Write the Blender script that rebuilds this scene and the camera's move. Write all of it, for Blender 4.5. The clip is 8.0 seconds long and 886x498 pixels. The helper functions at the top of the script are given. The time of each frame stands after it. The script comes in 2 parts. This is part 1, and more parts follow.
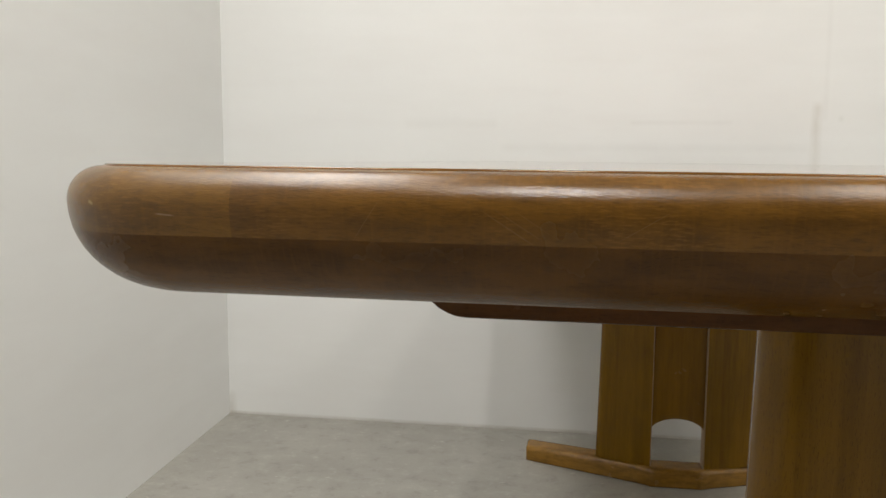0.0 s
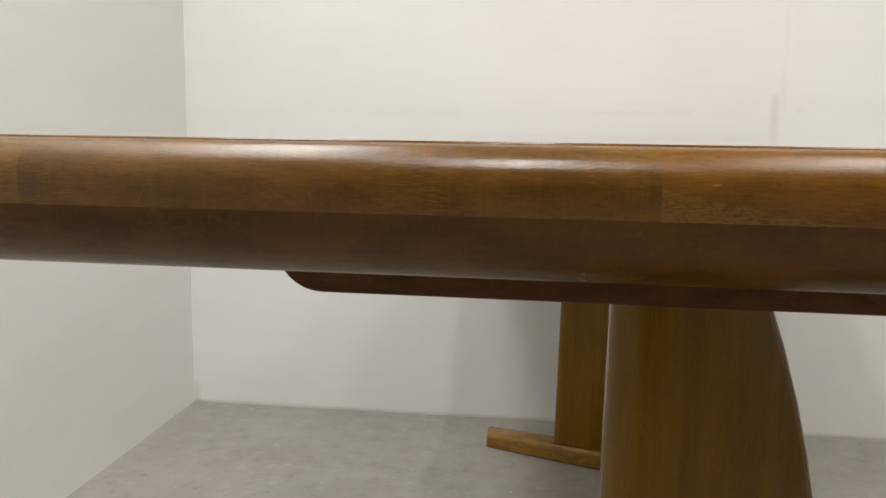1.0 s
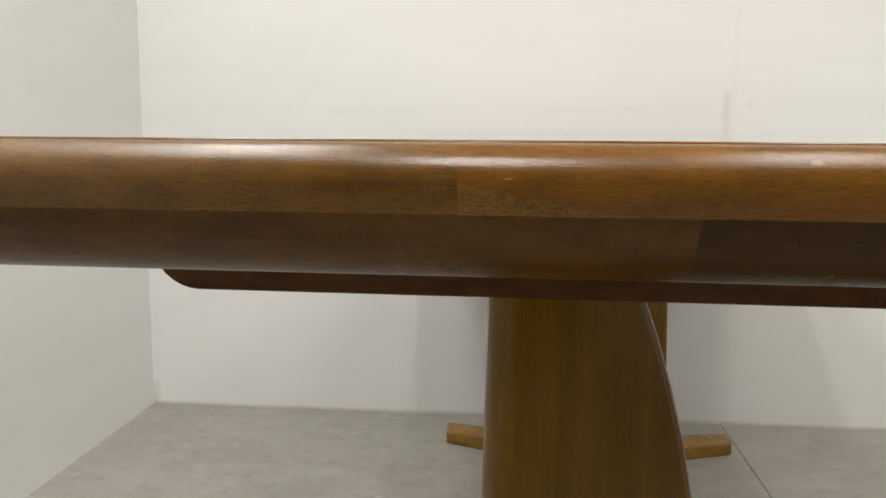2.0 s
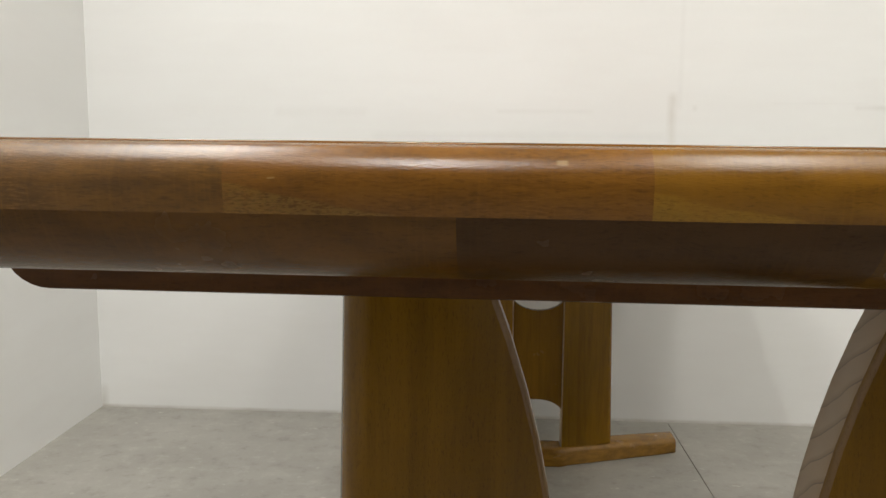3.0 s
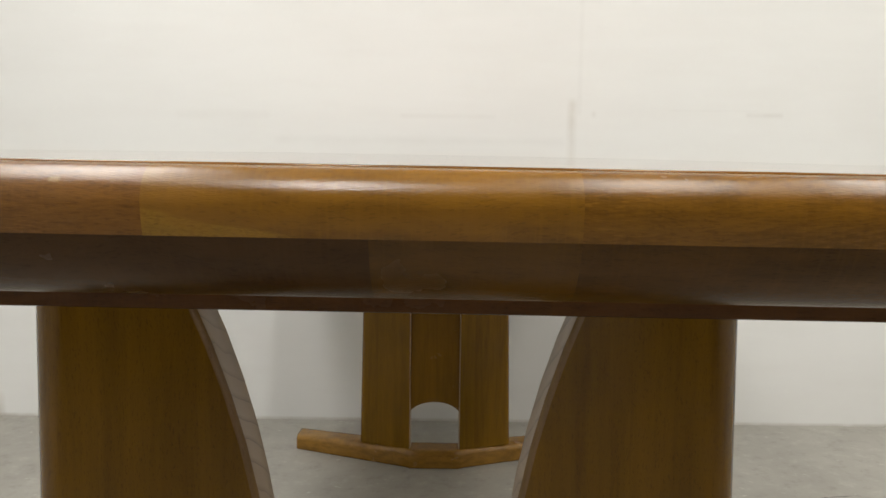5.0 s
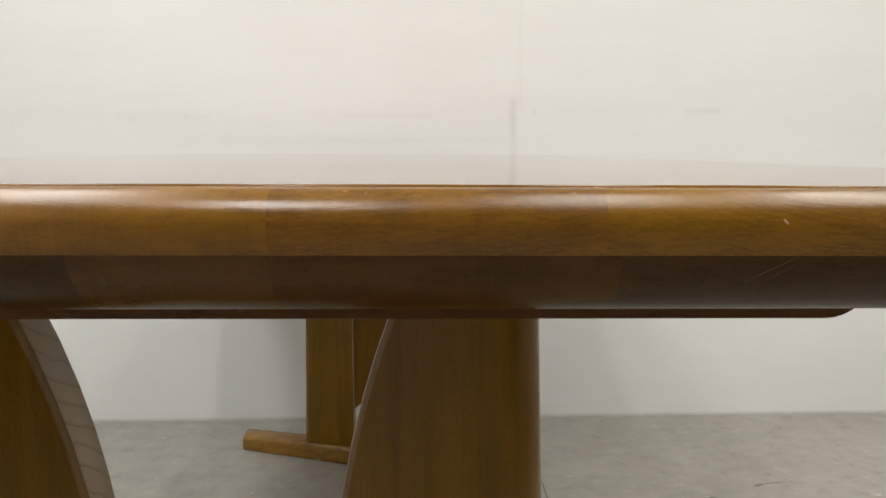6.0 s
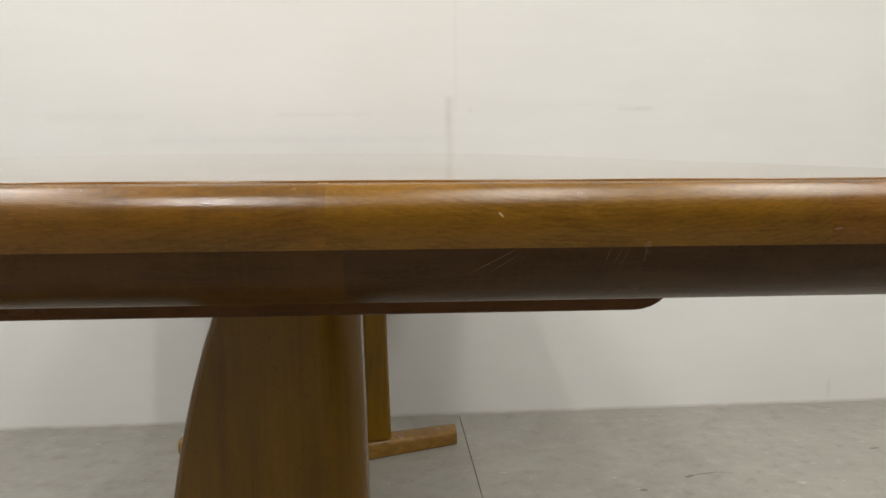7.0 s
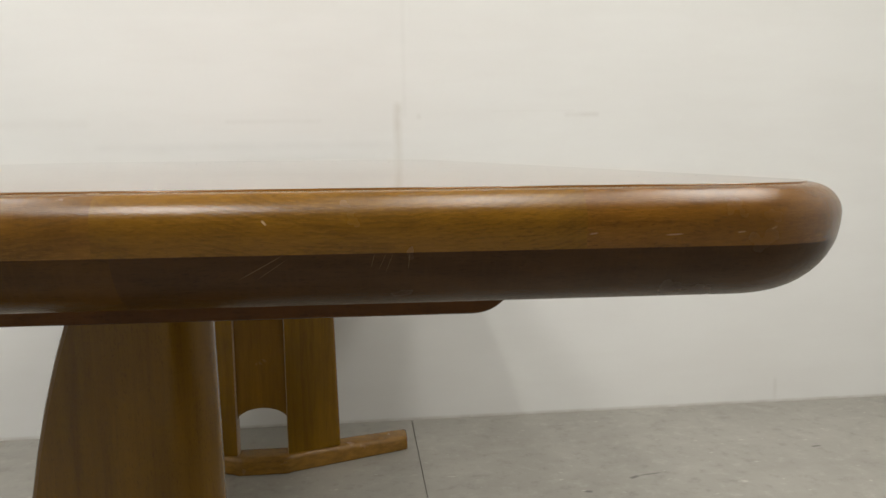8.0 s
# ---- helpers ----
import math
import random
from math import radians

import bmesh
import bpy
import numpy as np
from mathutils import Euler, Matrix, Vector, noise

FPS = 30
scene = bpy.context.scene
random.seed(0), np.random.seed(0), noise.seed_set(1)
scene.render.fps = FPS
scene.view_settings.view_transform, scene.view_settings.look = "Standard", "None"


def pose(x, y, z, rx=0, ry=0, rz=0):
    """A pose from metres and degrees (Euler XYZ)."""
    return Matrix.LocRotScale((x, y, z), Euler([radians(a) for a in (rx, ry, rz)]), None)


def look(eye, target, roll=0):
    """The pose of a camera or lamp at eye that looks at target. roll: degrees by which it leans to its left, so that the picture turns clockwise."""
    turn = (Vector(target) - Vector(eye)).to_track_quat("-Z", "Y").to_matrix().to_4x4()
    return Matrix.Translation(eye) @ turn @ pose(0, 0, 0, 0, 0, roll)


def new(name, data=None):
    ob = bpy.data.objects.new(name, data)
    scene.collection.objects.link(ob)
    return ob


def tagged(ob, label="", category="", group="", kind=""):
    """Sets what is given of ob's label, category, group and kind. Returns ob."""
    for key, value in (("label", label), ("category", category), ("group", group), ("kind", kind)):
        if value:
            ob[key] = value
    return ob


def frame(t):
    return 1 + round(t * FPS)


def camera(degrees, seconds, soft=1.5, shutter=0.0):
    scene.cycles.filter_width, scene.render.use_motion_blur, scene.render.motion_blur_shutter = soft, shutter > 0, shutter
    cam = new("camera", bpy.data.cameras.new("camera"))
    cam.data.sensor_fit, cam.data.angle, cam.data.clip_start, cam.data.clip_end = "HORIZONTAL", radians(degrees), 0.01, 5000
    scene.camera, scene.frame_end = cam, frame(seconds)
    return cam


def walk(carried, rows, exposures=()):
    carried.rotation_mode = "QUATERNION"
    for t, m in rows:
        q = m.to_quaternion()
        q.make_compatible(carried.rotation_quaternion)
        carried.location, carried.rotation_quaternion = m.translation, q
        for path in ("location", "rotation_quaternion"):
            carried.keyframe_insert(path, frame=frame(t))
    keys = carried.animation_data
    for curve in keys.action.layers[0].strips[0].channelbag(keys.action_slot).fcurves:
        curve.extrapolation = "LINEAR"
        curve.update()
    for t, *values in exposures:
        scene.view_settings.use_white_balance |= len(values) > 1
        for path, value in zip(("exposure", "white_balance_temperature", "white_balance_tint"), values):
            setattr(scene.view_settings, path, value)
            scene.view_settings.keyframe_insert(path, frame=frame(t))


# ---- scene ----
cam = camera(58.3, 8.0)
PATH = [
    (0, (-0.1224, 0.1464, 0.7053), (-0.4313, 2.1098, 0.4822), 0.32),
    (0.2, (-0.1089, 0.1451, 0.7030), (-0.4120, 2.1089, 0.4755), 0.35),
    (0.5, (-0.0930, 0.1444, 0.7025), (-0.3848, 2.1093, 0.4699), 0.45),
    (1, (-0.0663, 0.1460, 0.6999), (-0.3366, 2.1126, 0.4558), 0.61),
    (1.2, (-0.0571, 0.1457, 0.7000), (-0.3177, 2.1131, 0.4524), 0.39),
    (2.3, (-0.0083, 0.1465, 0.6995), (-0.1973, 2.1218, 0.4496), 0.20),
    (2.5, (0.0021, 0.1467, 0.6993), (-0.1733, 2.1232, 0.4494), 0.24),
    (3, (0.0306, 0.1452, 0.6996), (-0.1059, 2.1254, 0.4539), 0.34),
    (3.5, (0.0580, 0.1452, 0.6998), (-0.0356, 2.1286, 0.4600), 0.51),
    (4, (0.0844, 0.1471, 0.7003), (0.0266, 2.1319, 0.4612), 0.65),
    (4.5, (0.1123, 0.1450, 0.7019), (0.0803, 2.1306, 0.4644), 0.69),
    (4.7, (0.1254, 0.1443, 0.7027), (0.1010, 2.1301, 0.4657), 0.72),
    (5.8, (0.2097, 0.1334, 0.7091), (0.2485, 2.1180, 0.4643), -0.00),
    (6, (0.2241, 0.1295, 0.7100), (0.2769, 2.1135, 0.4635), -0.17),
    (6.5, (0.2585, 0.1261, 0.7091), (0.3546, 2.1082, 0.4601), -0.40),
    (7, (0.2916, 0.1245, 0.7086), (0.4349, 2.1038, 0.4597), -0.59),
    (7.5, (0.3195, 0.1168, 0.7095), (0.4993, 2.0939, 0.4674), -0.74),
    (8, (0.3511, 0.1102, 0.7093), (0.5613, 2.0851, 0.4732), -0.89),
]
walk(cam, [(t, look(eye, target, roll)) for t, eye, target, roll in PATH],
     ((0, -0.26), (1.2, -0.22), (2.5, -0.15), (4.5, -0.11), (5.8, -0.19), (8, -0.28)))

# ---- light ----
CEILING = 2.75
world = bpy.data.worlds.new("world")
scene.world = world
world.use_nodes = True
world.node_tree.nodes["Background"].inputs["Color"].default_value = (0.9, 0.93, 1.0, 1)
world.node_tree.nodes["Background"].inputs["Strength"].default_value = 0.05


def lamp_light(eye, target, power, size_x, size_y, colour):
    data = bpy.data.lights.new("lamp_light", "AREA")
    data.shape, data.size, data.size_y, data.energy, data.color = "RECTANGLE", size_x, size_y, power, colour
    ob = new("lamp_light", data)
    ob.matrix_world = look(eye, target)
    return ob


# Place, aim, power, width, length and colour: four rows of ceiling lamps that run along the room; the second is short and the brightest.
LAMPS = (
    ((-0.74, 0.65, 2.43), (-0.74, 0.6501, 0.0), 31, 0.36, 1.70, (1.0, 0.975, 0.945)),
    ((-0.15, -0.48, 2.43), (-0.15, -0.4799, 0.0), 21, 0.07, 0.34, (1.0, 0.980, 0.955)),
    ((0.66, 0.15, 2.43), (0.66, 0.1501, 0.0), 18, 0.24, 1.30, (1.0, 0.962, 0.905)),
    ((1.38, 0.60, 2.43), (1.38, 0.6001, 0.0), 26, 0.36, 1.70, (1.0, 0.962, 0.905)),
)
for lamp in LAMPS:
    lamp_light(*lamp)

# ---- materials ----


class Nodes:
    """Short calls for building a node material."""

    def __init__(self, name):
        self.mat = bpy.data.materials.new(name)
        self.mat.use_nodes = True
        self.tree = self.mat.node_tree
        self.bsdf = self.tree.nodes["Principled BSDF"]
        self.coords = self.tree.nodes.new("ShaderNodeTexCoord").outputs["Object"]

    def link(self, a, b):
        self.tree.links.new(a, b)

    def set(self, **values):
        for key, value in values.items():
            socket = self.bsdf.inputs[key.replace("_", " ")]
            if isinstance(value, (int, float, tuple)):
                socket.default_value = value
            else:
                self.link(value, socket)

    def mapped(self, scale, turn=(0, 0, 0), shift=None):
        node = self.tree.nodes.new("ShaderNodeMapping")
        node.inputs["Scale"].default_value = scale
        node.inputs["Rotation"].default_value = turn
        self.link(self.coords, node.inputs["Vector"])
        if shift is not None:
            self.link(shift, node.inputs["Location"])
        return node.outputs[0]

    def noise(self, vector, scale=1.0, detail=4.0, rough=0.55, distortion=0.0):
        node = self.tree.nodes.new("ShaderNodeTexNoise")
        node.inputs["Scale"].default_value, node.inputs["Detail"].default_value = scale, detail
        node.inputs["Roughness"].default_value, node.inputs["Distortion"].default_value = rough, distortion
        self.link(vector, node.inputs["Vector"])
        return node.outputs["Fac"]

    def ramp(self, fac, *stops):
        node = self.tree.nodes.new("ShaderNodeValToRGB")
        ramp = node.color_ramp
        while len(ramp.elements) < len(stops):
            ramp.elements.new(0.5)
        for element, (at, colour) in zip(ramp.elements, stops):
            element.position = at
            element.color = (*colour, 1) if isinstance(colour, tuple) else (colour, colour, colour, 1)
        self.link(fac, node.inputs[0])
        return node.outputs[0]

    def mix(self, fac, a, b, blend="MIX"):
        node = self.tree.nodes.new("ShaderNodeMix")
        node.data_type, node.blend_type = "RGBA", blend
        for socket, value in ((node.inputs[0], fac), (node.inputs[6], a), (node.inputs[7], b)):
            if isinstance(value, (int, float)):
                socket.default_value = value
            elif isinstance(value, tuple):
                socket.default_value = (*value, 1)
            else:
                self.link(value, socket)
        return node.outputs[2]

    def math(self, op, a, b=0.0, clamp=False):
        node = self.tree.nodes.new("ShaderNodeMath")
        node.operation, node.use_clamp = op, clamp
        for socket, value in zip(node.inputs, (a, b)):
            if isinstance(value, (int, float)):
                socket.default_value = value
            else:
                self.link(value, socket)
        return node.outputs[0]

    def axes(self):
        node = self.tree.nodes.new("ShaderNodeSeparateXYZ")
        self.link(self.coords, node.inputs[0])
        return node.outputs

    def bump(self, height, strength, distance, before=None):
        node = self.tree.nodes.new("ShaderNodeBump")
        node.inputs["Strength"].default_value, node.inputs["Distance"].default_value = strength, distance
        self.link(height, node.inputs["Height"])
        if before is not None:
            self.link(before, node.inputs["Normal"])
        return node.outputs[0]

    def random(self):
        return self.tree.nodes.new("ShaderNodeObjectInfo").outputs["Random"]

    def stroke(self, p, q, width, flat="z"):
        """1 on a straight scratch from p to q in the object's x and z (or x and y)."""
        x, y, z = self.axes()
        other = z if flat == "z" else y
        length = math.dist(p, q)
        dx, dy = (q[0] - p[0]) / length, (q[1] - p[1]) / length
        x, other = self.math("SUBTRACT", x, p[0]), self.math("SUBTRACT", other, p[1])
        along = self.math("ADD", self.math("MULTIPLY", x, dx), self.math("MULTIPLY", other, dy))
        across = self.math("ABSOLUTE", self.math("SUBTRACT", self.math("MULTIPLY", x, dy), self.math("MULTIPLY", other, dx)))
        side = self.math("MULTIPLY", self.math("SUBTRACT", width, across), 2 / width, clamp=True)
        start = self.math("MULTIPLY", along, 4 / length, clamp=True)
        end = self.math("MULTIPLY", self.math("SUBTRACT", length, along), 4 / length, clamp=True)
        return self.math("MULTIPLY", side, self.math("MULTIPLY", start, end))

    def box(self, x0, x1, z0, z1, soft):
        """1 inside a soft-edged rectangle of the object's x and z."""
        x, _, z = self.axes()
        sides = []
        for value, a, b in ((x, x0, x1), (z, z0, z1)):
            half, mid = (b - a) / 2, (a + b) / 2
            off = self.math("ABSOLUTE", self.math("SUBTRACT", value, mid))
            sides.append(self.math("MULTIPLY", self.math("SUBTRACT", half, off), 1 / soft, clamp=True))
        return self.math("MULTIPLY", *sides)


def wood(name, dark, mid, light, along="x", wedge=None, relief=0.11, gloss=(0.22, 0.28), spec=0.42, strokes=(), arcs=None, fleck=0.0):
    """Stained and lacquered hardwood; along: the grain's direction. wedge: x, z and length of a paler figure that tapers along x."""
    n = Nodes(name)
    low, high = 2.5, 55.0
    scale = {"x": (low, high, high), "y": (high, low, high), "z": (high, high, low)}[along]
    shift = n.tree.nodes.new("ShaderNodeCombineXYZ")
    n.link(n.math("MULTIPLY", n.random(), 37.0), shift.inputs[0])
    n.link(n.math("MULTIPLY", n.random(), 19.0), shift.inputs[1])
    grain = n.noise(n.mapped(scale, shift=shift.outputs[0]), 1.0, 6.0, 0.6, 0.7)
    cloud = n.noise(n.mapped((9, 9, 9), shift=shift.outputs[0]), 1.0, 3.0, 0.5)
    pore = n.noise(n.mapped(tuple(v * 9 for v in scale)), 1.0, 2.0, 0.6)
    colour = n.ramp(grain, (0.28, dark), (0.5, mid), (0.74, light))
    colour = n.mix(n.ramp(cloud, (0.35, 0.0), (0.68, 0.85)), colour, n.mix(0.5, colour, dark))
    if wedge:
        x0, z0, length, tall, pale, speckle = wedge
        x, _, z = n.axes()
        run = n.math("SUBTRACT", x, x0)
        roof = n.math("SUBTRACT", z0 + tall, n.math("MULTIPLY", n.math("POWER", n.math("MAXIMUM", run, 0.0), 0.9), tall / length ** 0.9))
        wobble = n.math("MULTIPLY", n.math("SUBTRACT", n.noise(n.mapped((60, 60, 200)), 1.0, 2.0), 0.5), 0.004)
        inside = n.math("MULTIPLY", n.math("SUBTRACT", n.math("ADD", roof, wobble), z), 1200.0, clamp=True)
        inside = n.math("MULTIPLY", inside, n.math("GREATER_THAN", run, 0.0))
        dashes = n.noise(n.mapped((700, 700, 2300), (0, radians(16), 0)), 1.0, 1.0)
        figure = n.mix(n.ramp(dashes, (0.38, speckle), (0.48, 0.0)), pale, tuple(v * 0.6 for v in dark))
        colour = n.mix(n.math("MULTIPLY", inside, 0.85), colour, figure)
    colour = n.mix(n.ramp(pore, (0.36, 0.25), (0.5, 0.0)), colour, dark)
    # Short dark pores that run with a slow wave, and faint streaks across the grain.
    wave = n.noise(n.mapped((14, 14, 14), shift=shift.outputs[0]), 1.0, 2.0)
    bent = n.tree.nodes.new("ShaderNodeVectorMath")
    bent.operation = "MULTIPLY_ADD"
    n.link(n.tree.nodes[wave.node.name].outputs["Color"], bent.inputs[0])
    bent.inputs[1].default_value = tuple(0.02 if axis != along else 0.0 for axis in "xyz")
    n.link(n.coords, bent.inputs[2])
    fine = n.tree.nodes.new("ShaderNodeMapping")
    fine.inputs["Scale"].default_value = {"x": (330, 1700, 1700), "y": (1700, 330, 1700), "z": (1700, 1700, 330)}[along]
    n.link(bent.outputs[0], fine.inputs["Vector"])
    pits = n.noise(fine.outputs[0], 1.0, 1.0)
    colour = n.mix(n.ramp(pits, (0.30, 0.45), (0.42, 0.0)), colour, tuple(v * 0.6 for v in dark))
    flame = n.noise(n.mapped((110, 110, 14) if along == "z" else (38, 38, 110), (0, 0 if along == "z" else radians(24), 0), shift=shift.outputs[0]), 1.0, 4.0, 0.6, 0.2)
    colour = n.mix(n.ramp(flame, (0.42, 0.0), (0.62, 0.2 if along == "z" else 0.5)), colour, light)
    colour = n.mix(n.ramp(flame, (0.30, 0.22 if along == "z" else 0.45), (0.50, 0.0)), colour, dark)
    ray = n.noise(n.mapped({"x": (900, 60, 60), "y": (60, 900, 60), "z": (60, 60, 900)}[along]), 1.0, 2.0)
    colour = n.mix(n.ramp(ray, (0.50, 0.0), (0.70, 0.08 if along == "z" else 0.22)), colour, light)
    if fleck:
        short = n.noise(n.mapped((240, 240, 1500), (0, radians(fleck), 0), shift=shift.outputs[0]), 1.0, 2.0, 0.6)
        where = n.noise(n.mapped((28, 28, 45), shift=shift.outputs[0]), 1.0, 2.0)
        colour = n.mix(n.math("MULTIPLY", n.ramp(short, (0.52, 0.0), (0.66, 0.40)), n.ramp(where, (0.42, 0.0), (0.60, 1.0))), colour, tuple(v * k for v, k in zip(light, (1.25, 1.25, 1.9))))
        colour = n.mix(n.math("MULTIPLY", n.ramp(short, (0.34, 0.42), (0.46, 0.0)), n.ramp(where, (0.36, 1.0), (0.62, 0.3))), colour, tuple(v * 0.7 for v in dark))
    if arcs:
        # Nested growth lines round a centre far flatter than they are wide.
        x0, z0, flat, period = arcs
        x, _, z = n.axes()
        dx, dz = n.math("MULTIPLY", n.math("SUBTRACT", x, x0), flat), n.math("SUBTRACT", z, z0)
        far = n.math("SQRT", n.math("ADD", n.math("MULTIPLY", dx, dx), n.math("MULTIPLY", dz, dz)))
        far = n.math("ADD", far, n.math("MULTIPLY", n.noise(n.mapped((45, 45, 90)), 1.0, 4.0), 0.006))
        line = n.math("FRACT", n.math("DIVIDE", far, period))
        colour = n.mix(n.math("MULTIPLY", n.ramp(line, (0.0, 0.7), (0.35, 0.2), (0.8, 0.0), (1.0, 0.7)), n.ramp(flame, (0.38, 0.9), (0.6, 0.15))), colour, dark)
    for p, q, width, much, tone in strokes:
        colour = n.mix(n.math("MULTIPLY", n.stroke(p, q, width), much), colour, tone)
    peel = n.noise(n.mapped({"x": (520, 2300, 2300), "y": (2300, 520, 2300), "z": (2300, 2300, 520)}[along]), 1.0, 2.0, 0.5, 0.3)
    wear = n.noise(n.mapped((30, 30, 30)), 1.0, 4.0)
    n.set(Base_Color=colour, Roughness=n.ramp(wear, (0.3, gloss[0]), (0.7, gloss[1])), IOR=1.5, Specular_IOR_Level=spec)
    if relief:
        n.set(Normal=n.bump(peel, relief, 0.0010))
    return n.mat


BROWN = ((0.0890, 0.0374, 0.0036), (0.1358, 0.0565, 0.0048), (0.1725, 0.0726, 0.0060))
HAZEL = ((0.1092, 0.0488, 0.0039), (0.1663, 0.0743, 0.0055), (0.2085, 0.0939, 0.0071))
BISTRE = ((0.0873, 0.0358, 0.0045), (0.1336, 0.0549, 0.0060), (0.1747, 0.0724, 0.0075))
DEEP = ((0.0766, 0.0339, 0.0042), (0.1197, 0.0530, 0.0057), (0.1594, 0.0726, 0.0078))
AMBER = ((0.0940, 0.0432, 0.0028), (0.1470, 0.0674, 0.0040), (0.1880, 0.0868, 0.0054))
SEPIA = ((0.0789, 0.0361, 0.0038), (0.1232, 0.0564, 0.0052), (0.1627, 0.0759, 0.0069))
TAWNY = ((0.0951, 0.0419, 0.0036), (0.1473, 0.0644, 0.0051), (0.1856, 0.0816, 0.0066))
# Lower-layer woods: the shade below the edge is mixed into these colours.
DUSK_SHADED = ((0.0589, 0.0254, 0.0039), (0.0920, 0.0394, 0.0055), (0.1204, 0.0526, 0.0071))
LODEN_SHADED = ((0.0464, 0.0214, 0.0043), (0.0713, 0.0327, 0.0063), (0.0918, 0.0423, 0.0082))
RUSSET_SHADED = ((0.052, 0.0240, 0.0033), (0.079, 0.0362, 0.0048), (0.102, 0.0470, 0.0062))
# A darker wood of its own, with that shade mixed in too.
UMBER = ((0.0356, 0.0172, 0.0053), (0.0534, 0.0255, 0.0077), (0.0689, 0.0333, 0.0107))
wood_brown = wood("stained_brown_wood", *BROWN)
wood_amber = wood("stained_amber_wood", *AMBER)
wood_dusk_shaded = wood("shaded_dusk_wood", *DUSK_SHADED, spec=0.2)
wood_loden_shaded = wood("shaded_loden_wood", *LODEN_SHADED, spec=0.15)
wood_russet_shaded = wood("shaded_russet_wood", *RUSSET_SHADED, spec=0.2)
wood_tawny = wood("stained_tawny_wood", *TAWNY, fleck=14, arcs=(0.02, 0.74, 0.30, 0.0019))
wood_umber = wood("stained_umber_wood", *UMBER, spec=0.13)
wood_side = wood("stained_side_wood", *BROWN, along="y")
wood_top = wood("lacquered_top_wood", *BROWN, along="y", relief=0.0, gloss=(0.02, 0.04), spec=1.0)
wood_lip = wood("polished_lip_wood", *BROWN, relief=0.0, gloss=(0.15, 0.20), spec=0.5)
wood_post = wood("stained_post_wood", (0.105, 0.051, 0.002), (0.182, 0.090, 0.003), (0.228, 0.115, 0.005), along="z", spec=0.21, gloss=(0.14, 0.20), relief=0.03)
wood_panel = wood("stained_panel_wood", (0.115, 0.053, 0.003), (0.178, 0.086, 0.005), (0.22, 0.106, 0.007), along="z", spec=0.3)
SCRATCH, FILLER = (0.30, 0.20, 0.11), (0.36, 0.25, 0.10)
wood_amber_chipped = wood("chipped_amber_wood", *AMBER, fleck=-16, arcs=(0.238, 0.716, 0.42, 0.0014), strokes=(((0.2036, 0.6912), (0.2051, 0.6896), 0.0004, 0.7, (0.50, 0.36, 0.20)),))
wood_brown_worn = wood("worn_brown_wood", *BROWN, fleck=-8, strokes=(
    ((0.325, 0.6838), (0.331, 0.6840), 0.0003, 0.6, SCRATCH), ((0.348, 0.684), (0.351, 0.6843), 0.0003, 0.6, SCRATCH),
    ((0.359, 0.6848), (0.3612, 0.6856), 0.0004, 0.6, SCRATCH), ((0.301, 0.6846), (0.304, 0.6850), 0.0003, 0.5, SCRATCH)))
wood_umber_scratched_shaded = wood("scratched_shaded_umber_wood", *UMBER, spec=0.13, strokes=(
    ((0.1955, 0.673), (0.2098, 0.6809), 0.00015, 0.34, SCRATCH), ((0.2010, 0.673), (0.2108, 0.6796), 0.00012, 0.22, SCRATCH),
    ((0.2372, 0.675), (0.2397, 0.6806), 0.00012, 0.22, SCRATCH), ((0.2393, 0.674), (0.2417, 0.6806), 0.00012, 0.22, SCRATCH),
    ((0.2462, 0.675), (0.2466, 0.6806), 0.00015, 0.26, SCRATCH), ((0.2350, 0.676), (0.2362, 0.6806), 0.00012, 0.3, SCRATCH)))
wood_brown_chipped = wood("chipped_brown_wood", *SEPIA, fleck=10, strokes=(((-0.3745, 0.6935), (-0.3722, 0.6925), 0.0006, 0.5, FILLER), ((-0.352, 0.6905), (-0.346, 0.6900), 0.0003, 0.45, SCRATCH)))
wood_deep_ribbed = wood("ribbed_deep_wood", *DEEP, fleck=24, strokes=(
    ((-0.2975, 0.6835), (-0.2895, 0.6955), 0.00015, 0.13, SCRATCH), ((-0.2640, 0.6930), (-0.2495, 0.6835), 0.00018, 0.13, SCRATCH),
    ((-0.2610, 0.6935), (-0.2470, 0.6845), 0.00012, 0.13, SCRATCH), ((-0.2555, 0.6930), (-0.2450, 0.6860), 0.00012, 0.13, SCRATCH),
    ((-0.2300, 0.6850), (-0.2170, 0.6930), 0.00012, 0.13, SCRATCH)))


def sawn_edge():
    """The cut edge of a post, crossed by growth rings; its paleness includes painted-in wall sheen."""
    n = Nodes("cut_wood_with_sheen")
    swirl = n.noise(n.mapped((18, 18, 18)), 1.0, 2.0)
    rings = n.tree.nodes.new("ShaderNodeTexWave")
    rings.wave_type, rings.bands_direction, rings.wave_profile = "BANDS", "Z", "SAW"
    rings.inputs["Scale"].default_value, rings.inputs["Distortion"].default_value = 26.0, 4.0
    rings.inputs["Detail"].default_value, rings.inputs["Detail Scale"].default_value = 2.0, 0.6
    n.link(n.mapped((1.5, 1.5, 1.0), (radians(25), radians(20), 0)), rings.inputs["Vector"])
    colour = n.ramp(rings.outputs["Fac"], (0.0, (0.13, 0.085, 0.05)), (0.07, (0.27, 0.185, 0.10)), (0.25, (0.36, 0.255, 0.15)), (1.0, (0.34, 0.235, 0.135)))
    colour = n.mix(n.ramp(swirl, (0.35, 0.45), (0.65, 0.0)), colour, (0.25, 0.175, 0.10))
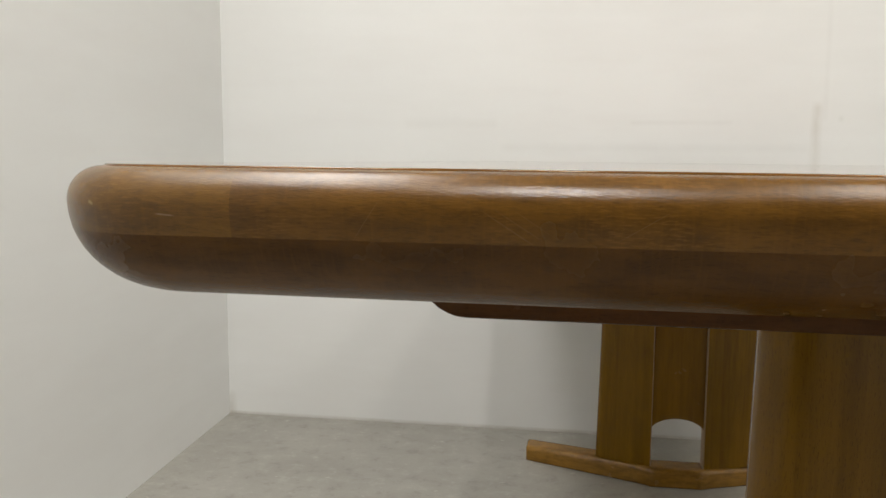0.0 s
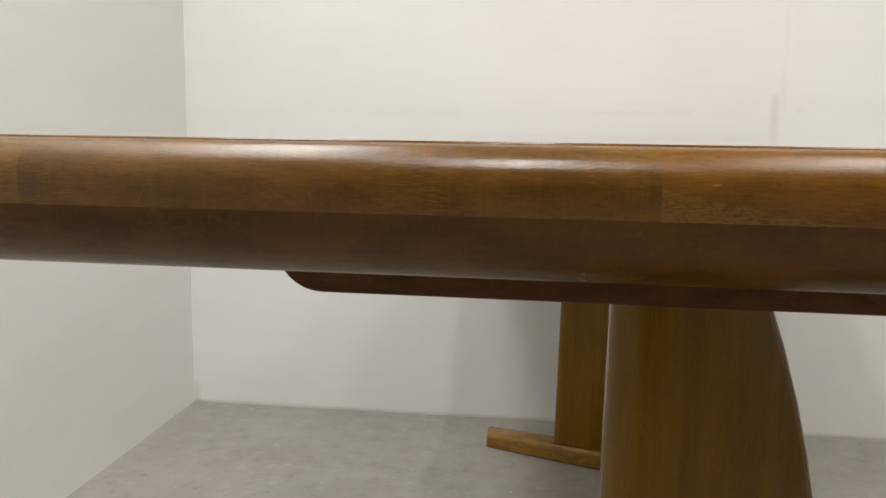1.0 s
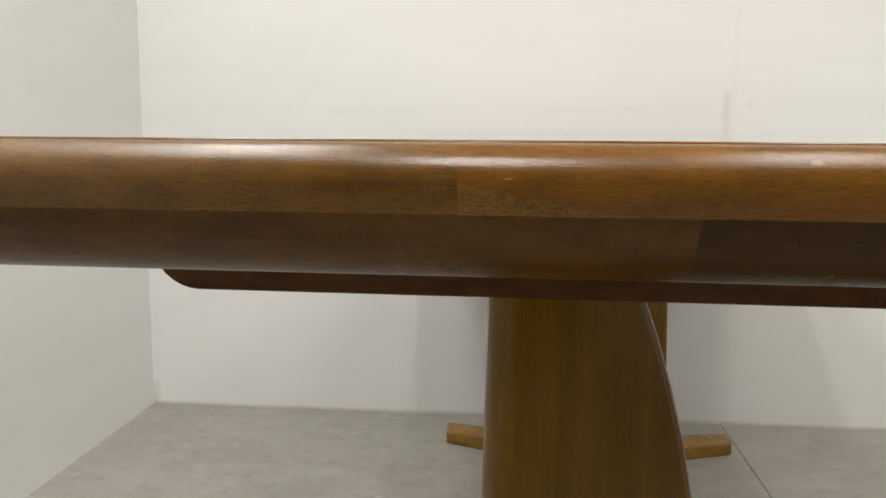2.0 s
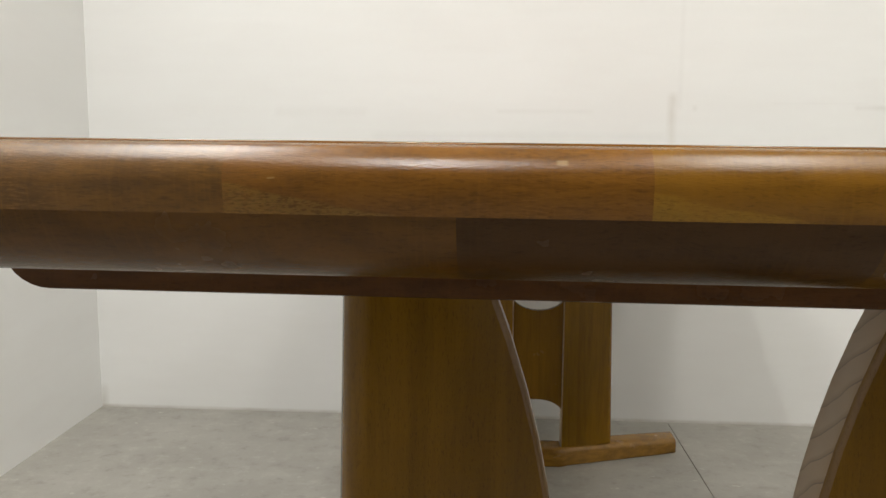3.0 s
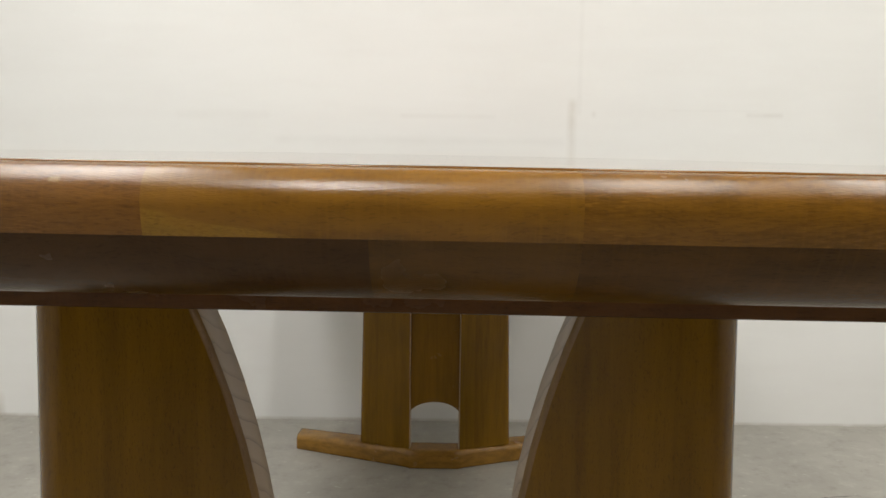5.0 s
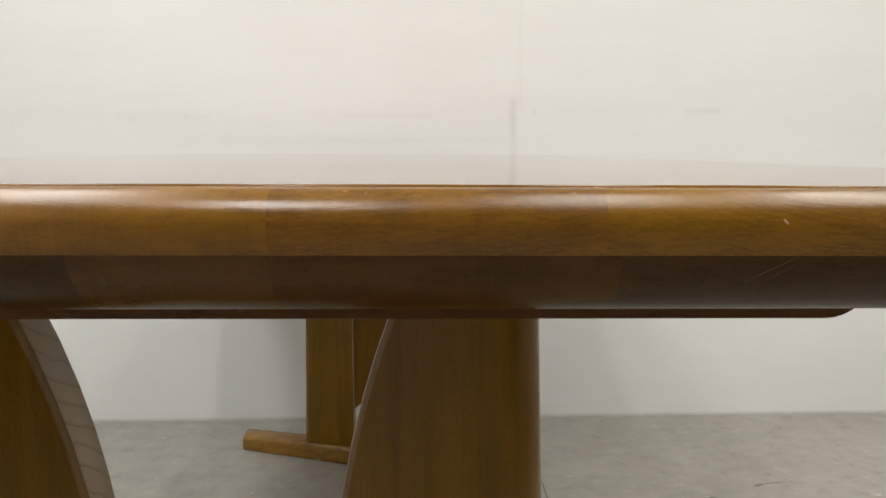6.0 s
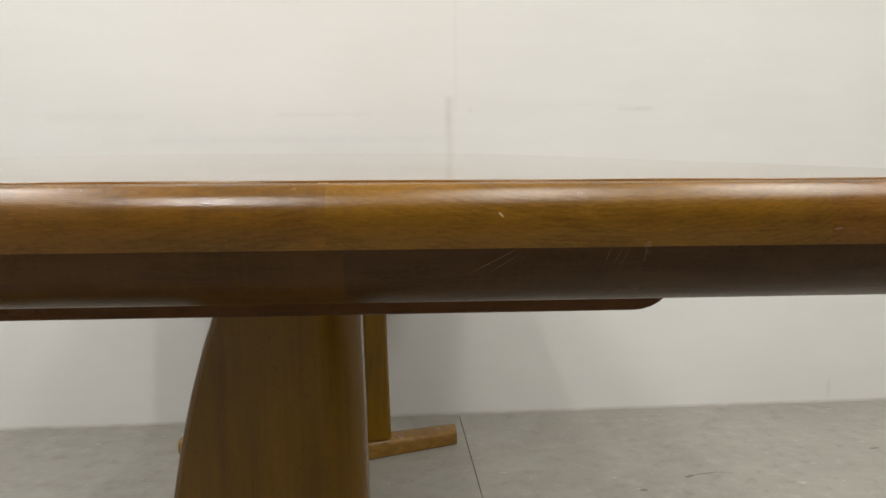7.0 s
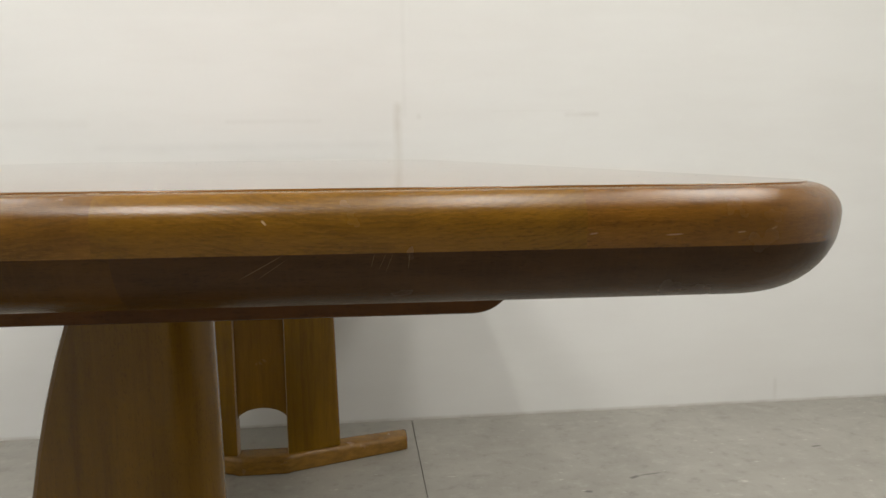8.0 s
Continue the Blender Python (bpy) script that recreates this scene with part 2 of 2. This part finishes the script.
    n.set(Base_Color=colour, Roughness=0.38)
    return n.mat


wood_cut = sawn_edge()
wood_rubbed = wood("rubbed_edge_wood", (0.15, 0.082, 0.022), (0.21, 0.118, 0.034), (0.26, 0.150, 0.048), along="z", relief=0.0)
wood_foot = wood("stained_foot_wood", (0.15, 0.070, 0.009), (0.24, 0.120, 0.015), (0.30, 0.155, 0.022))
# Brown rail wood, its colour lowered to hold the shade under the top.
wood_rail = wood("shaded_rail_wood", (0.050, 0.019, 0.004), (0.075, 0.029, 0.006), (0.10, 0.039, 0.008), spec=0.14)


def plain(name, colour, rough=0.5, glow=0.0):
    n = Nodes(name)
    tint = n.ramp(n.noise(n.mapped((20, 20, 20))), (0.3, tuple(v * 0.9 for v in colour)), (0.7, colour))
    n.set(Base_Color=tint, Roughness=rough)
    if glow:
        n.set(Emission_Color=(1.0, 0.95, 0.87, 1), Emission_Strength=glow)
    return n.mat


def wall_paint(name, marks=()):
    n = Nodes(name)
    blotch = n.noise(n.mapped((1.6, 1.6, 1.6)), 1.0, 3.0, 0.5)
    roll = n.noise(n.mapped((3, 3, 14)), 1.0, 3.0, 0.6)
    colour = n.ramp(blotch, (0.3, (0.74, 0.742, 0.722)), (0.7, (0.772, 0.776, 0.758)))
    colour = n.mix(n.ramp(roll, (0.35, 0.25), (0.6, 0.0)), colour, (0.70, 0.69, 0.665))
    for x0, x1, z0, z1, soft, much, tone in marks:
        broken = n.ramp(n.noise(n.mapped((25, 25, 18)), 1.0, 3.0), (0.3, 0.5), (0.65, 1.0))
        colour = n.mix(n.math("MULTIPLY", n.math("MULTIPLY", n.box(x0, x1, z0, z1, soft), broken), 0.65 * much), colour, tone)
    fine = n.noise(n.mapped((420, 420, 420)), 1.0, 2.0)
    n.set(Base_Color=colour, Roughness=0.55, Normal=n.bump(fine, 0.12, 0.001))
    return n.mat


wall_unseen_dark = plain("dark_unseen_board", (0.13, 0.115, 0.10), 0.8)
ceiling_board = plain("pale_ceiling_board", (0.74, 0.735, 0.72), 0.8)
GREY, SCUFF = (0.42, 0.41, 0.38), (0.5, 0.48, 0.44)
wall_white = wall_paint("white_wall_paint")
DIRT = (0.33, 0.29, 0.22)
wall_marked = wall_paint("marked_white_wall_paint", (
    (0.443, 0.475, 0.56, 0.850, 0.016, 0.50, (0.43, 0.39, 0.31)),
    (0.468, 0.486, 0.80, 1.20, 0.008, 0.12, GREY),
    (0.505, 0.523, 0.797, 0.818, 0.009, 0.35, SCUFF),
    (0.895, 0.995, 0.800, 0.818, 0.009, 0.42, SCUFF),
    (0.70, 0.93, 0.815, 0.824, 0.006, 0.15, SCUFF),
    (0.02, 0.27, 0.790, 0.808, 0.010, 0.25, SCUFF),
    (-0.55, -0.30, 0.78, 0.815, 0.014, 0.14, SCUFF),
    (-0.30, 0.45, 0.722, 0.752, 0.014, 0.14, GREY),
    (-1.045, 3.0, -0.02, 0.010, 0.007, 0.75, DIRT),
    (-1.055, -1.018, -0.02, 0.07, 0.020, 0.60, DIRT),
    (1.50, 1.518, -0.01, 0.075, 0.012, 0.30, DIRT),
))


def floor_vinyl():
    n = Nodes("grey_stone_vinyl")
    cloud = n.noise(n.mapped((5, 5, 5)), 1.0, 5.0, 0.6, 0.4)
    patch = n.noise(n.mapped((24, 24, 24)), 1.0, 6.0, 0.7)
    colour = n.ramp(cloud, (0.3, (0.290, 0.278, 0.243)), (0.5, (0.320, 0.308, 0.270)), (0.72, (0.354, 0.341, 0.302)))
    colour = n.mix(n.ramp(patch, (0.54, 0.0), (0.70, 0.7)), colour, (0.405, 0.396, 0.354))
    colour = n.mix(n.ramp(patch, (0.30, 0.7), (0.46, 0.0)), colour, (0.215, 0.206, 0.175))
    fleck = n.noise(n.mapped((34, 60, 40)), 1.0, 2.0)
    colour = n.mix(n.ramp(fleck, (0.68, 0.0), (0.76, 0.55)), colour, (0.58, 0.57, 0.51))
    for p, q, width in (((0.925, 1.722), (0.952, 1.736), 0.006), ((0.945, 1.735), (1.01, 1.745), 0.003), ((0.808, 1.672), (0.828, 1.668), 0.006), ((1.415, 1.842), (1.445, 1.846), 0.005)):
        colour = n.mix(n.math("MULTIPLY", n.stroke(p, q, width, "y"), 0.8), colour, (0.09, 0.085, 0.075))
    fine = n.noise(n.mapped((300, 300, 300)), 1.0, 3.0)
    n.set(Base_Color=colour, Roughness=0.45, Normal=n.bump(fine, 0.2, 0.001))
    return n.mat


floor_grey = floor_vinyl()
grime = plain("dark_grime", (0.20, 0.19, 0.165), 0.8)
metal_white = plain("white_lamp_metal", (0.75, 0.75, 0.73), 0.35)
diffuser_glow = plain("lit_lamp_diffuser", (0.9, 0.9, 0.88), 0.4, 1.0)

# ---- building ----


def part(name, bm, material, parent=None, label=""):
    mesh = bpy.data.meshes.new(name)
    bmesh.ops.recalc_face_normals(bm, faces=bm.faces)
    bm.to_mesh(mesh)
    bm.free()
    mesh.materials.append(material)
    ob = new(name, mesh)
    ob.parent = parent
    return tagged(ob, label)


def block(x0, x1, y0, y1, z0, z1, bevel=0.0, segments=2):
    bm = bmesh.new()
    bmesh.ops.create_cube(bm, size=1)
    for v in bm.verts:
        v.co = (x0 + (v.co.x + 0.5) * (x1 - x0), y0 + (v.co.y + 0.5) * (y1 - y0), z0 + (v.co.z + 0.5) * (z1 - z0))
    if bevel:
        bmesh.ops.bevel(bm, geom=bm.edges[:], offset=bevel, segments=segments, profile=0.5, affect="EDGES")
    return bm


def smooth(bm, limit=35):
    bmesh.ops.recalc_face_normals(bm, faces=bm.faces)
    bm.normal_update()
    for f in bm.faces:
        f.smooth = True
    for e in bm.edges:
        e.smooth = len(e.link_faces) == 2 and e.calc_face_angle(0) < radians(limit)
    return bm


def prism(outline, depth, bevel=0.0, segments=3, keep=None):
    """A plate from an outline of (x, z), thick along y from 0 to depth; bevel rounds the edges of both faces."""
    bm = bmesh.new()
    front = [bm.verts.new((x, 0, z)) for x, z in outline]
    back = [bm.verts.new((x, depth, z)) for x, z in outline]
    faces = [bm.faces.new(front), bm.faces.new(back[::-1])]
    for i in range(len(outline)):
        j = (i + 1) % len(outline)
        bm.faces.new((front[i], back[i], back[j], front[j]))
    bmesh.ops.recalc_face_normals(bm, faces=bm.faces)
    if bevel:
        rim = [e for e in bm.edges if any(f in faces for f in e.link_faces) and (keep is None or keep(e))]
        bmesh.ops.bevel(bm, geom=rim, offset=bevel, segments=segments, profile=0.5, affect="EDGES")
    return bm


# ---- the room ----
LEFT, RIGHT, BACK, FRONT = -1.042, 2.20, 2.181, -2.0
SKEW = 0.035  # the left wall is not quite square to the back wall


def room():
    # The right wall is unseen, added to close the room and bounce light.
    for name, x0, x1, skew in (("wall_left", LEFT - 0.1, LEFT, SKEW), ("wall_right", RIGHT, RIGHT + 0.1, 0.0)):
        bm = block(x0, x1, FRONT - 0.1, BACK, -0.1, CEILING)
        for v in bm.verts:
            v.co.x += skew * (BACK - v.co.y)
        tagged(part(name, bm, wall_white),
               "white painted board wall to one side, unseen and added on the right", "wall", kind="structure")
    # Added out of view; dark so that the table's edge and posts reflect little.
    tagged(part("wall_front", block(LEFT, RIGHT, FRONT - 0.1, FRONT, -0.1, CEILING), wall_unseen_dark),
           "unseen dark brown wall added to close the room and darken reflections", "wall", kind="structure")
    back = tagged(part("wall_back", block(LEFT - 0.1, RIGHT + 0.1, BACK + 0.004, BACK + 0.1, -0.1, CEILING), wall_white),
                  "white painted board wall with a scuffed vertical joint", "wall", kind="structure")
    joint = 0.493
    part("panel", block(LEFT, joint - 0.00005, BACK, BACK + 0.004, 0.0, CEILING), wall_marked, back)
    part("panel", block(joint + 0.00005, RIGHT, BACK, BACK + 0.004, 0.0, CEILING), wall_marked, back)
    # Never in view; made pale so that it throws light back down.
    tagged(part("ceiling", block(LEFT - 0.1, RIGHT + 0.1, FRONT - 0.1, BACK + 0.1, CEILING, CEILING + 0.1), ceiling_board),
           "plain off-white ceiling, unseen, kept pale to bounce light", "ceiling", kind="structure")
    ground = tagged(part("floor", block(LEFT, RIGHT, FRONT, BACK, -0.1, -0.004), grime),
                    "grey stone-look vinyl floor laid in wide sheets", "floor", kind="structure")
    seam = 0.479
    part("sheet", block(LEFT, seam - 0.0009, FRONT, BACK, -0.004, 0.0), floor_grey, ground)
    part("sheet", block(seam + 0.0009, RIGHT, FRONT, BACK, -0.004, 0.0), floor_grey, ground)


def ceiling_light(eye, target, power, size_x, size_y, colour):
    """A flat lamp on a rod, turned to its aim."""
    lamp = tagged(new("ceiling_light"), "lit white ceiling light on a short rod", "ceiling light", "ceiling lights")
    lamp.location = (eye[0], eye[1], CEILING)
    turned = Matrix.Translation((0, 0, -CEILING)) @ Matrix.Translation((-eye[0], -eye[1], 0)) @ look(eye, target)
    for name, margin, low, high, material in (("housing", 0.02, 0.025, 0.06, metal_white), ("diffuser", 0.0, 0.010, 0.025, diffuser_glow)):
        bm = block(-size_x / 2 - margin, size_x / 2 + margin, -size_y / 2 - margin, size_y / 2 + margin, low, high, 0.004)
        bm.transform(turned)
        part(name, bm, material, lamp)
    part("rod", block(-0.012, 0.012, -0.012, 0.012, eye[2] - CEILING + 0.045, 0.0, 0.003), metal_white, lamp)


room()
for lamp in LAMPS:
    ceiling_light(*lamp)

# ---- the table ----
HALF, LENGTH, TOP, BOTTOM, GLUE = 0.4006, 1.730, 0.7000, 0.661, 0.681
SHIFT = 0.0018  # the top lies a little off the middle of its trestles
LIP = 0.0006
CORNER, NOSE, BAND_HIGH, BAND_LOW = 0.045, 0.689, 0.0115, 0.031


def station(side, a):
    """A place on the tabletop's outline and the way out from it. Sides 0 to 3 from the front edge round; a: along it, or degrees for the corners 10 to 13."""
    w, n = HALF - CORNER, LENGTH - CORNER
    if side == 0:
        return Vector((a, 0)), Vector((0, -1))
    if side == 1:
        return Vector((SHIFT + HALF, a)), Vector((1, 0))
    if side == 2:
        return Vector((SHIFT - a, LENGTH)), Vector((0, 1))
    if side == 3:
        return Vector((SHIFT - HALF, LENGTH - a)), Vector((-1, 0))
    centre = {10: (w, CORNER, -90), 11: (w, n, 0), 12: (-w, n, 90), 13: (-w, CORNER, 180)}[side]
    turn = radians(centre[2] + a)
    out = Vector((math.cos(turn), math.sin(turn)))
    return Vector((SHIFT + centre[0], centre[1])) + out * CORNER, out


def straight(side, a, b, steps=2):
    return [station(side, a + (b - a) * i / steps) for i in range(steps + 1)]


def bend(side, a=0, b=90, steps=12):
    return [station(side, a + (b - a) * i / steps) for i in range(steps + 1)]


LEAN = 0.0068


def lean(bm):
    """The top board hangs a little to one side on its rails."""
    for v in bm.verts:
        v.co.z -= LEAN * (v.co.x - 0.17)
    return bm


def edge_profile(upper):
    """The edge's section as (inset, height): a tight curve above, a long sweep below."""
    if upper:
        curve = [(0.0105 * (1 - math.cos(a)), NOSE + (TOP - LIP - NOSE) * math.sin(a)) for a in (math.pi / 2 * i / 10 for i in range(11))]
        low = 0.030 * (1 - math.sqrt(1 - ((NOSE - GLUE) / (NOSE - BOTTOM)) ** 2))
        return [(BAND_HIGH, GLUE), (low, GLUE), (low * 0.3, (GLUE + NOSE) / 2), *curve, *((BAND_HIGH - LIP * math.cos(radians(a)), TOP - LIP + LIP * math.sin(radians(a))) for a in (0, 22.5, 45, 67.5, 90))]
    first = math.asin((NOSE - GLUE) / (NOSE - BOTTOM))
    curve = [(0.030 * (1 - math.cos(a)), NOSE - (NOSE - BOTTOM) * math.sin(a))
             for a in (first + (math.pi / 2 - first) * i / 10 for i in range(11))]
    return [(BAND_LOW, BOTTOM), *curve[::-1], (BAND_LOW, GLUE)]


def stave(stations, upper, material, parent, label=""):
    profile = edge_profile(upper)
    bm = bmesh.new()
    rings = [[bm.verts.new((*(p - out * inset), z)) for inset, z in profile] for p, out in stations]
    count = len(profile)
    for ring, following in zip(rings, rings[1:]):
        for i in range(count):
            j = (i + 1) % count
            bm.faces.new((ring[i], ring[j], following[j], following[i]))
    bm.faces.new(rings[0])
    bm.faces.new(rings[-1][::-1])
    for f in bm.faces:
        f.material_index = 1 if min(v.co.z for v in f.verts) > TOP - LIP - 1e-6 else 0
    ob = part("stave", lean(smooth(bm, 40)), material, parent, label)
    ob.data.materials.append(wood_lip)
    return ob


def join(*runs):
    """Runs of stations in a row, with no station twice."""
    line = []
    for run in runs:
        line += run if not line or (line[-1][0] - run[0][0]).length > 1e-5 else run[1:]
    return line


def tabletop(table):
    w = HALF - CORNER
    outline = join(straight(0, SHIFT - w, SHIFT + w), bend(10), straight(1, CORNER, LENGTH - CORNER), bend(11),
                   straight(2, -w, w), bend(12), straight(3, CORNER, LENGTH - CORNER), bend(13))[:-1]
    bm = bmesh.new()
    levels = ((BAND_LOW, BOTTOM), (BAND_LOW, GLUE), (BAND_HIGH, GLUE), (BAND_HIGH, TOP))
    rings = [[bm.verts.new((*(p - out * inset), z)) for p, out in outline] for inset, z in levels]
    bm.faces.new(rings[0][::-1]), bm.faces.new(rings[-1])
    for low, high in zip(rings, rings[1:]):
        for i in range(len(outline)):
            j = (i + 1) % len(outline)
            bm.faces.new((low[i], low[j], high[j], high[i]))
    body = part("tabletop", lean(bm), wood_top, table, "brown lacquered wooden tabletop with rounded edge")
    pale = (0.178, 0.098, 0.016)
    wedge_a = wood("figured_brown_wood", *BISTRE, fleck=-12, wedge=(-0.1595, GLUE, 0.062, 0.0105, pale, 0.6), strokes=(
        ((-0.0748, 0.6967), (-0.0712, 0.6967), 0.0008, 0.42, FILLER), ((-0.148, 0.6924), (-0.1455, 0.6926), 0.0003, 0.4, FILLER)))
    wedge_b = wood("figured_amber_wood", *HAZEL, wedge=(-0.0505, GLUE, 0.050, 0.009, (0.235, 0.128, 0.010), 0.25))
    # The upper and the lower layer of the front edge, piece by piece.
    stave(join(bend(13), straight(0, SHIFT - w, -0.3305)), True, wood_brown_chipped, body)
    stave(straight(0, -0.3305, -0.1595), True, wood_deep_ribbed, body, "dark brown stave with slanting flecks")
    stave(straight(0, -0.1595, -0.0505), True, wedge_a, body, "brown stave with a pale speckled wedge")
    stave(straight(0, -0.0505, 0.0625), True, wedge_b, body, "amber stave with a pale wedge")
    stave(straight(0, 0.0625, 0.1555), True, wood_tawny, body)
    stave(straight(0, 0.1555, 0.3005), True, wood_amber_chipped, body, "lighter amber stave")
    stave(join(straight(0, 0.3005, SHIFT + w), bend(10)), True, wood_brown_worn, body)
    # From here the lower layer, whose darkness is partly shade put into the wood.
    stave(join(bend(13), straight(0, SHIFT - w, -0.0995)), False, wood_dusk_shaded, body)
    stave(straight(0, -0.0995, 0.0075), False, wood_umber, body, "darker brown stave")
    stave(straight(0, 0.0075, 0.0625), False, wood_russet_shaded, body)
    stave(straight(0, 0.0625, 0.16), False, wood_loden_shaded, body)
    stave(join(straight(0, 0.16, SHIFT + w), bend(10)), False, wood_umber_scratched_shaded, body, "darker brown stave")
    for upper in (True, False):
        stave(straight(1, CORNER, LENGTH - CORNER), upper, wood_side, body)
        stave(straight(3, CORNER, LENGTH - CORNER), upper, wood_side, body)
        stave(join(bend(11), straight(2, -w, 0.08)), upper, wood_brown, body)
        stave(join(straight(2, 0.08, w), bend(12)), upper, wood_amber, body)


RAIL_LOW = 0.636
POST_TURN, FOOT_TURN = 19.0, 21.0
FOOT_HIGH, PANEL_HALF = 0.042, 0.053


def rail(table, flip):
    half, r = 0.3045, 0.021
    outline = [(-half, BOTTOM - 0.0005)]
    outline += [(-half + r * (1 - math.cos(a)), RAIL_LOW + r * (1 - math.sin(a))) for a in (math.pi / 2 * i / 8 for i in range(9))]
    outline += [(half - r * (1 - math.cos(a)), RAIL_LOW + r * (1 - math.sin(a))) for a in (math.pi / 2 * i / 8 for i in range(8, -1, -1))]
    outline += [(half, BOTTOM - 0.0005)]
    bm = prism(outline, 0.10, 0.002, 2, keep=lambda e: max(v.co.z for v in e.verts) < BOTTOM - 0.001)
    bm.transform(flip @ Matrix.Translation((0, 0.127, 0)))
    part("rail", lean(smooth(bm)), wood_rail, table, "brown rail with rounded ends, darkened for shade under the top")


def post(table, side, flip):
    """One upright: straight outside, its inner edge swinging outwards to the top; it stands turned on the foot."""
    steps = 24
    inner = []
    for i in range(steps + 1):
        z = FOOT_HIGH + (RAIL_LOW + 0.003 - FOOT_HIGH) * i / steps
        swing = max(0.0, (z - 0.40) / 0.23)
        inner.append((PANEL_HALF + 0.036 * swing ** 2.5, z))
    outer = [(0.158 + (RAIL_LOW - z) * 0.022, z) for z in (RAIL_LOW + 0.003, FOOT_HIGH)]
    outline = [(x - 0.158, z) for x, z in inner + outer]
    bm = prism(outline, 0.032)
    rim = [e for e in bm.edges if abs(e.verts[0].co.y - e.verts[1].co.y) < 1e-6 and abs(e.verts[0].co.z - e.verts[1].co.z) > 1e-4]
    far = [e for e in rim if min(v.co.x for v in e.verts) > -0.01]
    near = [e for e in rim if e not in far]
    bmesh.ops.bevel(bm, geom=far, offset=0.0155, segments=8, profile=0.5, affect="EDGES")
    near = [e for e in near if e.is_valid]
    bmesh.ops.bevel(bm, geom=near, offset=0.0036, segments=3, profile=0.5, affect="EDGES")
    for v in bm.verts:
        if v.co.x < -0.05:
            v.co.x -= 0.001 + 0.009 * v.co.y / 0.032
    bm.normal_update()
    for f in bm.faces:
        inner = f.calc_center_median().x < -0.05
        f.material_index = 1 if inner and f.normal.x < -0.8 else 2 if inner and f.normal.y < -0.3 and f.normal.x < -0.1 else 0
    turn = Matrix.Translation((0.1535, 0.137, 0)) @ pose(0, 0, 0, 0, 0, -POST_TURN)
    bm.transform(flip @ Matrix.Diagonal((side, 1, 1, 1)) @ turn)
    upright = part("post", smooth(bm, 40), wood_post, table)
    upright.data.materials.append(wood_cut)
    upright.data.materials.append(wood_rubbed)


def panel_board(table, flip):
    """The thin board between the posts, hollowed above and arched below."""
    h = PANEL_HALF + 0.005
    low = [(h * math.cos(a), 0.115 + 0.033 * math.sin(a)) for a in (math.pi * i / 20 for i in range(21))]
    high = [(-h * math.cos(a), 0.385 - 0.035 * math.sin(a)) for a in (math.pi * i / 20 for i in range(21))]
    bm = prism(low + high, 0.016, 0.0015, 1)
    bm.transform(flip @ Matrix.Translation((0, 0.178, 0)))
    part("panel", smooth(bm), wood_panel, table, "darker recessed board with an arched cutout")


def foot(table, flip):
    """The bowed floor runner: flat in the middle, both arms swept outwards to the end of the table."""
    section = []
    r = 0.012
    for x, z, a0 in ((0.064 - r, FOOT_HIGH - r, 0), (r, FOOT_HIGH - r, 90)):
        section += [(x + r * math.cos(radians(a0 + a)), z + r * math.sin(radians(a0 + a))) for a in range(0, 91, 18)]
    section = [(0.064 - 0.003, 0.0), (0.064, 0.003), *section, (0, 0.003), (0.003, 0.0)]
    bm = bmesh.new()
    rings = []
    reach = [-0.331, -0.329, -0.325, -0.25, -0.16, -0.09, -0.068, -0.055, -0.040, 0.0, 0.040, 0.055, 0.068, 0.09, 0.16, 0.25, 0.325, 0.329, 0.331]
    for u in reach:
        bow = max(0.0, abs(u) - 0.055)
        v = 0.153 - bow * math.tan(radians(FOOT_TURN)) - 0.004 * (bow > 0)
        trim = 0.004 if abs(u) == 0.331 else 0.0015 if abs(u) == 0.329 else 0.0
        fall = 1.0 - 0.20 * max(0.0, abs(u) - 0.12) / 0.21
        rings.append([bm.verts.new((u, v + trim + y * (0.064 - 2 * trim) / 0.064, z if z < 0.01 else z * fall - trim)) for y, z in section])
    for ring, following in zip(rings, rings[1:]):
        for i in range(len(section)):
            j = (i + 1) % len(section)
            bm.faces.new((ring[i], ring[j], following[j], following[i]))
    bm.faces.new(rings[0]), bm.faces.new(rings[-1][::-1])
    bm.transform(flip)
    part("foot", smooth(bm, 40), wood_foot, table, "amber bowed floor runner with rounded top")


def dining_table():
    table = tagged(new("dining_table"), "brown lacquered wooden dining table on two trestle legs", "table")
    table.matrix_world = pose(0.1195, 0.344, 0, 0, 0, -0.15)
    tabletop(table)
    for flip in (Matrix(), Matrix.Translation((0, LENGTH, 0)) @ Matrix.Diagonal((1, -1, 1, 1))):
        rail(table, flip)
        foot(table, flip)
        panel_board(table, flip)
        for side in (1, -1):
            post(table, side, flip)


dining_table()
